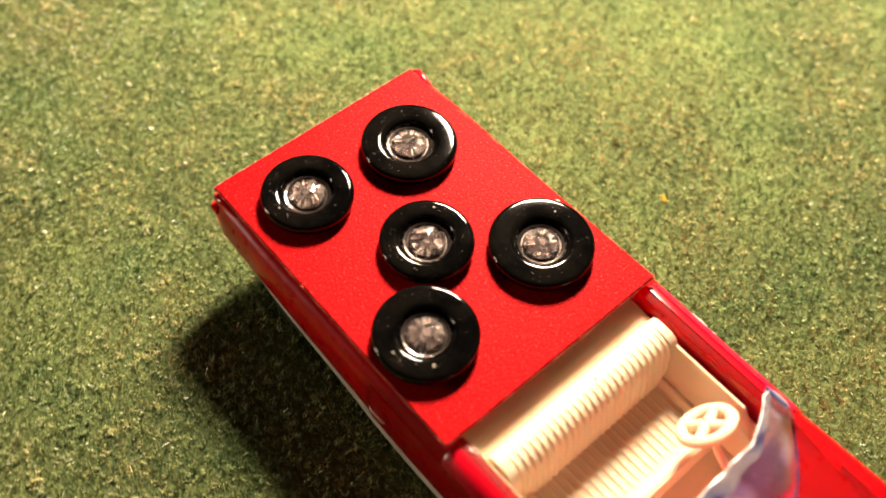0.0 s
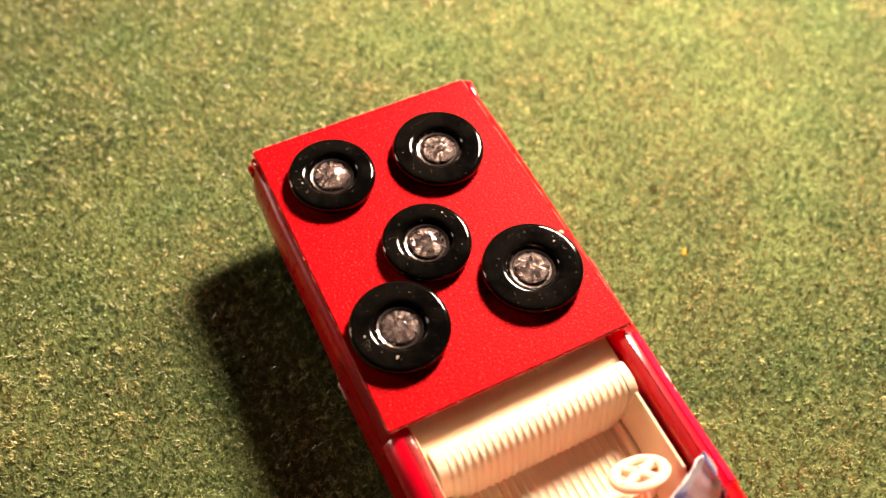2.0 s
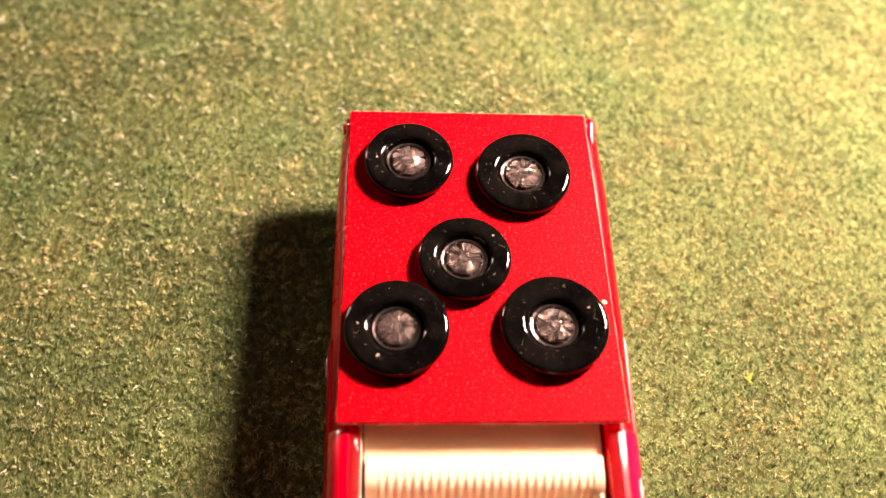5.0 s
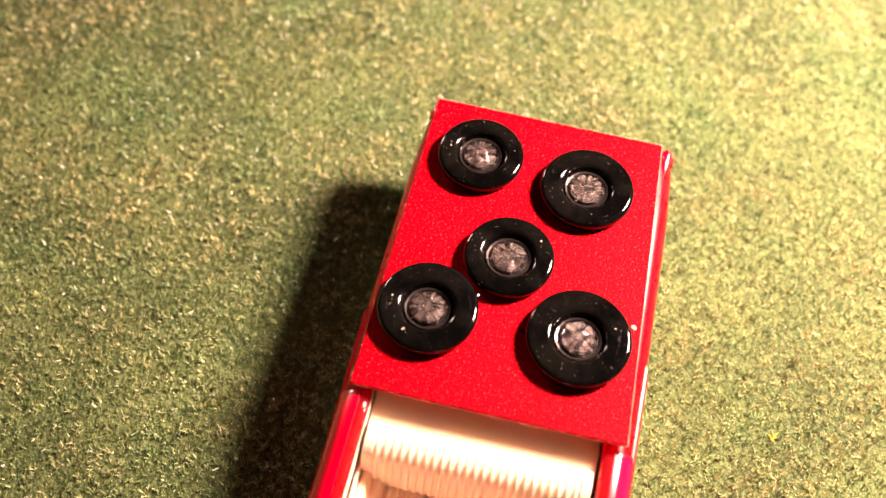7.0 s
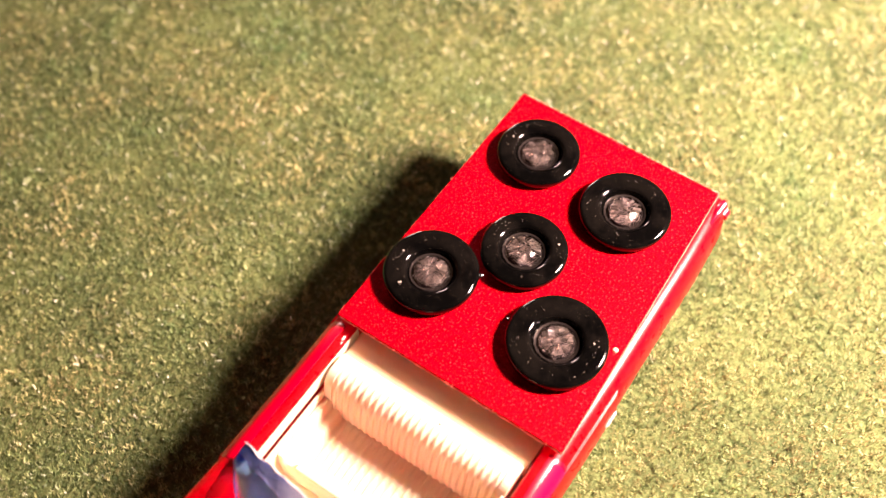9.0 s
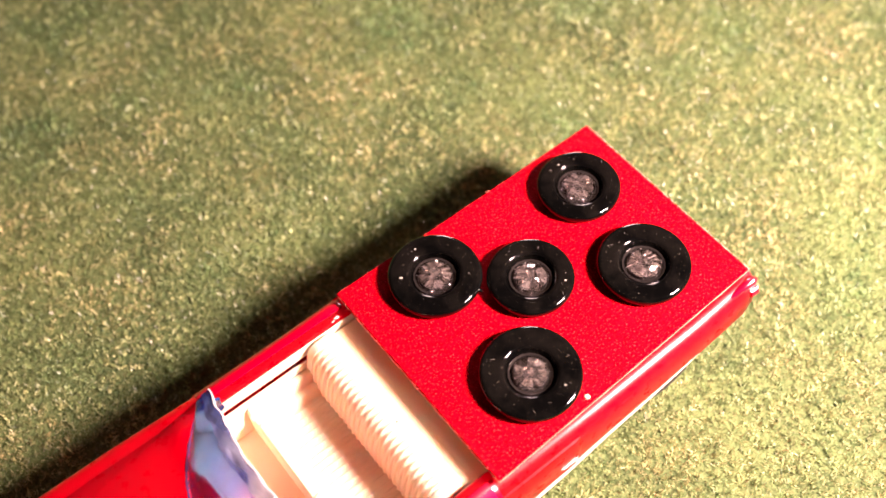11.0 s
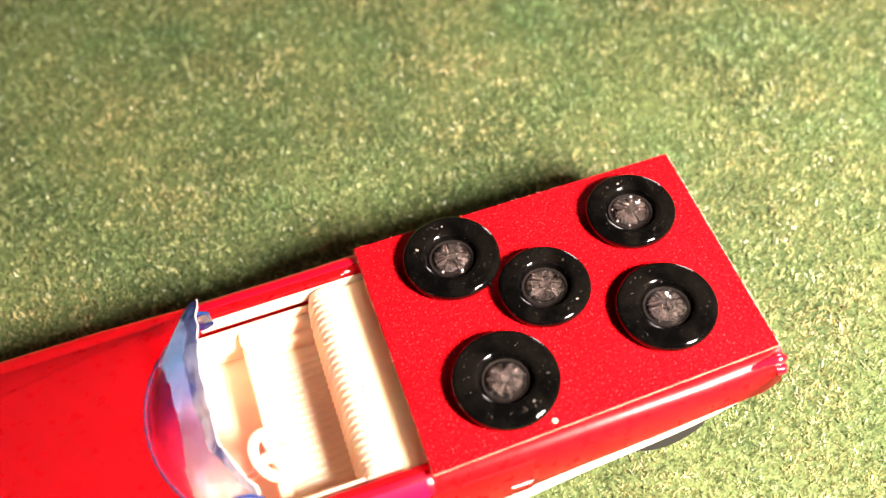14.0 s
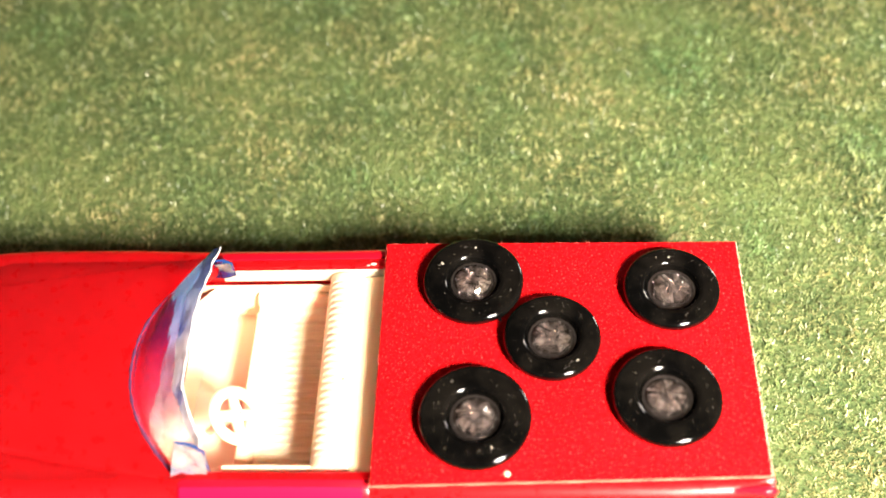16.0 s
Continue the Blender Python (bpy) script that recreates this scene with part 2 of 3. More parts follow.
def lathe(bm, profile, steps=64, at=(0, 0, 0)):
    """Turns a profile of (radius, height) round the upright axis."""
    rings = [[(at[0] + r * math.cos(2 * math.pi * k / steps), at[1] + r * math.sin(2 * math.pi * k / steps), at[2] + z) for k in range(steps)] for r, z in profile]
    loft(bm, rings)


def tube(bm, points, radius, sides=10):
    """A round bar along points, with radius a number or one a point."""
    pts = [Vector(p) for p in points]
    rings = []
    for i, p in enumerate(pts):
        ahead = (pts[min(i + 1, len(pts) - 1)] - pts[max(i - 1, 0)]).normalized()
        side = ahead.cross(Vector((0.13, 0.21, 1))).normalized()
        up = side.cross(ahead)
        r = radius[i] if isinstance(radius, (list, tuple)) else radius
        rings.append([p + r * (math.cos(a) * side + math.sin(a) * up) for a in (2 * math.pi * k / sides for k in range(sides))])
    loft(bm, rings)


def box(bm, x0, x1, y0, y1, z0, z1, bevel=0.0, segments=2):
    made = bmesh.ops.create_cube(bm, size=1.0)["verts"]
    for v in made:
        v.co = ((x0 + x1) / 2 + v.co.x * (x1 - x0), (y0 + y1) / 2 + v.co.y * (y1 - y0), (z0 + z1) / 2 + v.co.z * (z1 - z0))
    if bevel:
        edges = list({e for v in made for e in v.link_edges})
        bmesh.ops.bevel(bm, geom=edges, offset=bevel, segments=segments, affect="EDGES", profile=0.6)


def between(x, stops):
    return float(np.interp(x, [a for a, _ in stops], [b for _, b in stops]))


# ---- the carpeted floor and the plain room round it ----
def room():
    bm = bmesh.new()
    box(bm, -2000, 2000, -2000, 2000, -30, 0)
    floor = part("floor", bm, CARPET_BASE, None, angle=0)
    tagged(floor, "green short-pile carpet with yellow-green flecks", "carpet", kind="structure")
    for name, box_of in (("wall_north", (-2000, 2000, 2000, 2100)), ("wall_south", (-2000, 2000, -2100, -2000)), ("wall_east", (2000, 2100, -2100, 2100)), ("wall_west", (-2100, -2000, -2100, 2100))):
        bm = bmesh.new()
        box(bm, *box_of, -30, 2400)
        tagged(part(name, bm, WALL_PAINT, None, angle=0), "plain warm painted room wall", "wall", kind="structure")
    bm = bmesh.new()
    box(bm, -2100, 2100, -2100, 2100, 2400, 2450)
    tagged(part("ceiling", bm, WALL_PAINT, None, angle=0), "plain painted room ceiling", "ceiling", kind="structure")


def pile():
    """Short fibres of the carpet round the car."""
    rng = np.random.default_rng(5)
    # Tufts on a loose lattice, each with its own height and lean; the fibres fan out of them.
    pitch, each = 0.82, FIBRES
    cx, cy = [g.ravel() for g in np.meshgrid(np.arange(-95, 125, pitch), np.arange(-110, 125, pitch))]
    cx, cy = cx + rng.uniform(-0.45, 0.45, len(cx)), cy + rng.uniform(-0.45, 0.45, len(cy))
    keep = ~((np.abs(cy) < 12) & (cx > -50) & (cx < 18))
    cx, cy = cx[keep], cy[keep]
    tall, way = rng.uniform(0.3, 1.65, len(cx)), rng.normal(-0.5, 0.9, len(cx))
    cx, cy, tall, way = (np.repeat(v, each) for v in (cx, cy, tall, way))
    n = len(cx)
    dx, dy = rng.normal(0, 0.235, n), rng.normal(0, 0.235, n)
    x, y = cx + dx, cy + dy
    turn, lean = way + rng.normal(0, 1.1, n), rng.uniform(0.35, 1.4, n)
    length, wide = rng.uniform(0.30, 0.62, n) * tall, rng.uniform(0.06, 0.14, n)
    ahead = np.stack([np.cos(turn) * np.cos(lean), np.sin(turn) * np.cos(lean), np.sin(lean)], 1)
    side = np.stack([-np.sin(turn), np.cos(turn), rng.uniform(-0.6, 0.6, n)], 1) * wide[:, None] / 2
    foot = np.stack([x, y, rng.uniform(-0.1, 0.3, n)], 1)
    tip = foot + ahead * length[:, None]
    verts = np.stack([foot - side, foot + side, tip + side * 0.6, tip - side * 0.6], 1).reshape(-1, 3) * MM
    faces = np.arange(4 * n).reshape(-1, 4)
    mesh = bpy.data.meshes.new("carpet_pile")
    mesh.from_pydata(verts.tolist(), [], faces.tolist())
    mesh.materials.append(PILE)
    ob = new("carpet_pile", mesh)
    tagged(ob, "short green and straw-coloured carpet fibres", "carpet pile", kind="stuff")


# ---- the toy car: nose towards -x, tail at +x, driver's side at -y ----
def half_width(x):
    return between(x, ((-58, 12.5), (-55, 14.6), (-50, 15.9), (-42, 16.4), (-30, 16.3), (-19, 15.8), (-8, 15.7), (10, 15.9), (30, 15.8), (37, 15.5), (39.2, 14.9)))


def red_bottom(x):
    return between(x, ((-58, 5.5), (-30, 4.4), (4, 5.2), (15, 6.6), (24, 7.4), (31, 8.4), (36, 10.2), (40, 11.8)))


def white_bottom(x):
    return between(x, ((-58, 3.0), (-50, 0.4), (4, 0.3), (10, 1.2), (16, 2.8), (24, 3.9), (31, 5.4), (36, 7.2), (40, 8.8)))


INNER = 12.3  # half width of the open cockpit


def side_ring(x, sign):
    w, low = half_width(x), red_bottom(x)
    drop = max(0.0, (-48 - x)) ** 1.5 * 0.12
    profile = ((w - 0.5, low), (w - 0.05, low + 0.7), (w + 0.1, 9.4 - drop), (w - 0.05, 11.6 - drop), (w - 0.35, 12.7 - drop), (w - 0.9, 13.5 - drop), (w - 1.7, 13.95 - drop),
               (INNER + 0.9, 14.0 - drop), (INNER + 0.25, 13.85 - drop), (INNER, 13.4 - drop), (INNER + 0.05, 11.6 - drop), (INNER + 1.1, 11.3 - drop), (INNER + 1.1, low))
    return [(x, sign * y, z) for y, z in profile]


def hood_z(x, y):
    edge = 12.8 + 0.175 * (x + 26)
    off = abs(y) - edge
    raised = min(max((0.4 - off) / 0.8, 0.0), 1.0)
    seam = math.exp(-(off / 0.22) ** 2)
    nose = max(0.0, -44 - x) ** 1.6 * 0.045
    return 13.9 + 0.12 * raised + 1.25 * max(0.0, 1 - (y / 14.0) ** 2) - nose + seam * (0.06 if y > 0 else -0.32)


def screen_foot(y):
    return -26.4 + 6.9 * (abs(y) / 13.2) ** 2.2


def car_body(car):
    stations = [-58, -57, -56, -54, -52] + [-50 + 2 * k for k in range(44)] + [37, 38, 38.8, 39.2]
    for sign in (1, -1):
        bm = bmesh.new()
        loft(bm, [side_ring(x, sign) for x in stations])
        part("side_panel", bm, PAINT, car, angle=32)
    bm = bmesh.new()
    # Hood: rows across, from the nose to the curved line under the windscreen.
    rows = 40
    ys = sorted({round(sign * v, 3) for sign in (1, -1) for v in [0, 1, 2, 3, 4, 5, 5.6] + [6.2 + 0.14 * k for k in range(58)]})
    cols = len(ys) - 1
    grid = []
    for i in range(rows + 1):
        line = []
        for k in range(cols + 1):
            y = ys[k]
            x = -57.5 + (screen_foot(y) + 1.2 + 57.5) * i / rows
            y *= min(1.0, (half_width(x) - 1.2) / 14.3)
            line.append((x, y, hood_z(x, y)))
        grid.append(line)
    top = [[bm.verts.new(p) for p in line] for line in grid]
    low = [[bm.verts.new((x, y, z - 1.2)) for x, y, z in line] for line in grid]
    for a in range(rows):
        for b in range(cols):
            bm.faces.new((top[a][b], top[a][b + 1], top[a + 1][b + 1], top[a + 1][b]))
            bm.faces.new((low[a][b], low[a + 1][b], low[a + 1][b + 1], low[a][b + 1]))
    rim = [(a, 0) for a in range(rows + 1)] + [(rows, b) for b in range(1, cols + 1)] + [(a, cols) for a in range(rows - 1, -1, -1)] + [(0, b) for b in range(cols - 1, 0, -1)]
    for (a, b), (c, d) in zip(rim, rim[1:] + rim[:1]):
        bm.faces.new((top[a][b], top[c][d], low[c][d], low[a][b]))
    part("hood", bm, PAINT, car, "smooth glossy red hood", angle=32)
    # Nose and tail ends, and the deck that carries the card.
    for name, (x0, x1, y0, y1, z0, z1, round_by) in (("nose", (-58.4, -56, -12.4, 12.4, 5.0, 11.5, 0.8)), ("tail_panel", (37.0, 38.9, -14.2, 14.2, 11.2, 13.9, 0.5)), ("rear_deck", (1.7, 38.5, -12.4, 12.4, 12.6, 14.0, 0.1))):
        bm = bmesh.new()
        box(bm, x0, x1, y0, y1, z0, z1, round_by)
        part(name, bm, PAINT, car, angle=32)


def car_chassis(car):
    bm = bmesh.new()
    rings = []
    for x in [-57, -54, -50] + [-46 + 3 * k for k in range(28)] + [37, 38.9]:
        w, low, high = half_width(x) - 0.60, white_bottom(x), red_bottom(x) + 0.5
        low = min(low, high - 1.2)
        rings.append([(x, -w, high), (x, -w, low + 0.7), (x, -w + 0.6, low), (x, w - 0.6, low), (x, w, low + 0.7), (x, w, high)])
    loft(bm, rings)
    return part("chassis", bm, CHASSIS, car, "off-white plastic chassis strip below the body")


def sill_rails(car):
    for sign in (1, -1):
        bm = bmesh.new()
        rings = []
        for x in (-19.5, -19, -15, -10, -5, -0.6, -0.2):
            w = half_width(x)
            up = 0.0 if x in (-19.5, -0.2) else 0.16
            rings.append([(x, sign * (w - 0.45), 12.4), (x, sign * (w - 0.28 + up * 0.5), 12.75), (x, sign * (w - 0.85 + up * 0.4), 13.5 + up * 0.6), (x, sign * (w - 1.65), 13.95 + up), (x, sign * (INNER + 1.15), 13.98 + up), (x, sign * (INNER + 1.05), 13.7), (x, sign * (w - 1.3), 13.0)])
        loft(bm, rings)
        rail = part("sill_rail", bm, RAIL, car, "glossy red cockpit rail")
        if sign < 0:
            # Strip over the driver's rail's outer slope, with the lamp's magenta glare as its colour.
            bm = bmesh.new()
            rings = []
            for x in (-19.2, -15, -10, -5, -0.8):
                w = half_width(x)
                rings.append([(x, -(w - 0.14), 12.8), (x, -(w - 0.70), 13.66), (x, -(w - 1.5), 14.17), (x, -(w - 1.5), 13.95), (x, -(w - 0.9), 13.4), (x, -(w - 0.5), 12.9)])
            loft(bm, rings)
            part("rail_glare_strip", bm, RAIL_GLARE, rail, "outer rail edge with magenta glare painted in")


def car_door_lines(car):
    for sign in (1, -1):
        bm = bmesh.new()
        rings = []
        for x in (-20, -19.5, -14, -8, -2, 4, 9.8, 10.6):
            w, low = half_width(x), red_bottom(x) + 0.6
            proud = 0.02 if x in (-20, 10.6) else 0.26
            rings.append([(x, sign * (w - 0.6), low), (x, sign * (w + proud - 0.05), low + 0.4), (x, sign * (w + 0.1 + proud), 9.4), (x, sign * (w - 0.05 + proud), 11.6), (x, sign * (w - 0.35 + proud * 0.8), 12.7), (x, sign * (w - 0.9), 12.9)])
        loft(bm, rings)
        door = part("door", bm, PAINT, car)
        bm = bmesh.new()
        y = half_width(8) + 0.3
        tube(bm, [(7.4, sign * (y - 0.1), 9.2), (7.8, sign * (y + 0.1), 9.2), (9.6, sign * (y + 0.1), 9.2), (10.1, sign * (y - 0.1), 9.2)], [0.1, 0.17, 0.17, 0.08], 8)
        part("door_handle", bm, CHIP, door, "worn pale door handle")


def tail_lamps(car):
    for sign in (1, -1):
        bm = bmesh.new()
        tube(bm, [(35.0, sign * 14.2, 13.4), (37.2, sign * 14.3, 13.7), (38.5, sign * 14.35, 13.75), (39.2, sign * 14.3, 13.5)], [0.3, 0.55, 0.65, 0.35], 12)
        part("tail_light", bm, TAIL_RED, car, "glossy red rounded tail light")
        bm = bmesh.new()
        tube(bm, [(38.2, sign * 14.7, 12.0), (39.1, sign * 14.8, 12.1), (39.5, sign * 14.7, 12.1)], [0.7, 0.65, 0.25], 12)
        part("tail_light", bm, TAIL_RED, car, "glossy red rounded tail light")


def interior(car):
    # Open tub: floor, side walls below a dark gap, and the shelf behind the seat.
    bm = bmesh.new()
    box(bm, -26, 1.6, -12.2, 12.2, 4.6, 5.4)
    for sign in (1, -1):
        loft(bm, [[(x, sign * 12.05, 5.0), (x, sign * 11.2, 5.6), (x, sign * 11.55, 8.0), (x, sign * 11.75, 11.0), (x, sign * 12.05, 11.0)] for x in (-24, -16, -8, -3)])
    loft(bm, [[(-3.2, y, 5.0), (-3.2, y, 12.0), (-2.6, y, 12.3), (-0.4, y, 12.55), (1.68, y, 12.58), (1.68, y, 5.0)] for y in (-12.0, 12.0)])
    tub = part("interior_tub", bm, CREAM, car, "cream plastic cockpit floor and walls", angle=30)
    # Cream lining of the body side above the gap.
    bm = bmesh.new()
    box(bm, -19.3, 0.4, 12.19, 12.28, 11.55, 13.6, 0.03)
    part("side_lining", bm, CREAM, tub)
    # On the driver's side the tub wall stands taller and slopes in towards the seat, with a dark gap under the rail.
    bm = bmesh.new()
    rings = [[(x, -11.72, 7.0), (x, -11.72, 12.70), (x, -11.4, 12.8), (x, -11.05, 12.3), (x, -10.7, 10.6), (x, -10.2, 9.0), (x, -9.6, 8.0), (x, -9.6, 7.0)] for x in (-18.2, -15.7, -12, -8, -4, -3.0)]
    rings[0] = [(x, y, min(z, 9.5)) for x, y, z in rings[0]]
    loft(bm, rings)
    part("side_lining", bm, CREAM, tub, angle=50)
    # Cowl below the screen, in body colour, with a cream toe board under it.
    bm = bmesh.new()
    loft(bm, [[(screen_foot(y) + 0.6, y, 9.0), (screen_foot(y) + 0.6, y, 13.2), (screen_foot(y) + 0.9 + 2.4 * (1 - (y / 9) ** 2), y, 13.1), (screen_foot(y) + 1.1 + 3.0 * (1 - (y / 9) ** 2), y, 12.5), (screen_foot(y) + 1.0 + 2.7 * (1 - (y / 9) ** 2), y, 9.0)] for y in np.linspace(-9.0, 9.0, 21)])
    part("dashboard", bm, PAINT, car)
    bm = bmesh.new()
    loft(bm, [[(screen_foot(y) + 0.9, y, 5.2), (screen_foot(y) + 0.9, y, 11.2), (screen_foot(y) + 1.5 + 1.6 * (1 - (y / 12) ** 2), y, 10.9), (screen_foot(y) + 2.6 + 1.6 * (1 - (y / 12) ** 2), y, 5.2)] for y in np.linspace(-11.4, 11.4, 21)])
    part("toe_board", bm, CREAM, tub)

    # Seat cushion: a stepped rim round a lower panel with ribs that run front to back.
    def step(v, at, over=0.35):
        v = min(max((v - at) / over + 0.5, 0.0), 1.0)
        return v * v * (3 - 2 * v)

    bm = bmesh.new()
    xs = [-15.7, -15.62, -15.45] + [-15.2 + 0.15 * k for k in range(10)] + [-13.4, -11, -9, -7.4, -5.8]
    ys = sorted({round(sign * v, 3) for sign in (1, -1) for v in [0, 2, 4, 6, 8] + [8.6 + 0.15 * k for k in range(20)] + [11.6]})
    grid = [[bm.verts.new((x, y, 7.6 + 1.0 * step(abs(y), 9.3, 0.6) + 1.3 * step(abs(y), 10.7, 0.6) + 1.5 * step(-x, 14.2) * (1 - step(abs(y), 9.3)) + 0.3 * step(-x, 14.6) - 0.6 * step(-x, 15.55, 0.3))) for y in ys] for x in xs]
    grid.insert(0, [bm.verts.new((-15.8, y, 5.2)) for y in ys])
    for a, b in zip(grid, grid[1:]):
        for k in range(len(ys) - 1):
            bm.faces.new((a[k], a[k + 1], b[k + 1], b[k]))
    cushion = part("seat_cushion", bm, CREAM, car, "cream ribbed bench seat cushion", angle=50)
    bm = bmesh.new()
    tube(bm, [(-13.7, 0, 7.27), (-13.4, 0, 7.40), (-12, 0, 7.42), (-9, 0, 7.40), (-7.0, 0, 7.40)], [0.12, 0.30, 0.34, 0.34, 0.34], 8)
    first = part("rib", bm, CREAM, cushion, at=(0, -8.5, 0))
    for k in range(1, 19):
        rib = new("rib", first.data)
        rib.location, rib.parent = (0, (-8.5 + 0.945 * k) * MM, 0), cushion
    # Backrest with ribs that wrap over its top.
    shape = ((-7.5, 7.2), (-6.95, 10.5), (-6.5, 12.4), (-6.0, 13.2), (-5.2, 13.62), (-4.2, 13.68), (-3.2, 13.55), (-2.75, 13.2), (-2.6, 12.4), (-2.6, 7.2))
    bm = bmesh.new()
    loft(bm, [[(x, y, z) for x, z in shape] for y in (-11.5, 11.5)])
    for end in (-1, 1):
        loft(bm, [[(x - 0.1, y, z + (0.12 if z > 9 else 0)) for x, z in shape] for y in (end * 10.75, end * 11.75)])
    bmesh.ops.bevel(bm, geom=[e for e in bm.edges if abs(e.calc_face_angle(0)) > 1.2], offset=0.18, segments=2, affect="EDGES")
    back = part("seat_backrest", bm, CREAM, car, "cream ribbed bench seat backrest")
    bm = bmesh.new()
    tube(bm, [(-7.3, 0, 7.5), (-6.76, 0, 10.5), (-6.36, 0, 12.22), (-5.88, 0, 13.02), (-5.2, 0, 13.36), (-4.5, 0, 13.43), (-3.7, 0, 13.40)], [0.3, 0.37, 0.38, 0.38, 0.37, 0.34, 0.2], 8)
    first = part("rib", bm, CREAM, back, at=(0, -10.3, 0))
    for k in range(1, 25):
        rib = new("rib", first.data)
        rib.location, rib.parent = (0, (-10.3 + 0.858 * k) * MM, 0), back
    bm = bmesh.new()
    lathe(bm, ((0.001, 0), (0.13, 0.02), (0.10, 0.10), (0.001, 0.12)), 8, (-3.9, -1.9, 13.62))
    part("speck", bm, RUBBER, back, "tiny black speck")


def steering_wheel(car):
    hub = Vector((-14.6, -6.4, 14.2))
    m = Matrix.Translation(hub) @ Vector((0, 0, 1)).rotation_difference(Vector((0.70, 0.0, 0.71))).to_matrix().to_4x4()
    bm = bmesh.new()
    rings = []
    for k in range(40):
        a = 2 * math.pi * k / 40
        rings.append([m @ Vector(((2.60 + 0.62 * math.cos(b)) * math.cos(a), (2.60 + 0.62 * math.cos(b)) * math.sin(a), 0.52 * math.sin(b))) for b in (2 * math.pi * j / 10 for j in range(10))])
    loft(bm, rings + rings[:1], caps=False)
    bmesh.ops.remove_doubles(bm, verts=bm.verts, dist=0.001)
    wheel = part("steering_wheel", bm, CREAM, car, "cream four-spoke steering wheel")
    for k in range(4):
        a = radians(22) + k * math.pi / 2
        bm = bmesh.new()
        tube(bm, [m @ Vector((r * math.cos(a), r * math.sin(a), -0.05)) for r in (0.2, 1.0, 1.8, 2.6)], [0.80, 0.60, 0.54, 0.68], 10)
        part("spoke", bm, CREAM, wheel)
    bm = bmesh.new()
    tube(bm, [m @ Vector((0, 0, z)) for z in (0.25, 0.2, -0.4, -0.5, -5.5)], [0.3, 0.62, 0.62, 0.42, 0.45], 12)
    part("steering_column", bm, CREAM, wheel)


def screen_top(y):
    s = abs(y) / 12.2
    return Vector((-19.2 + 1.0 * s ** 2, y * 0.92, 19.4 - 0.7 * s ** 2))


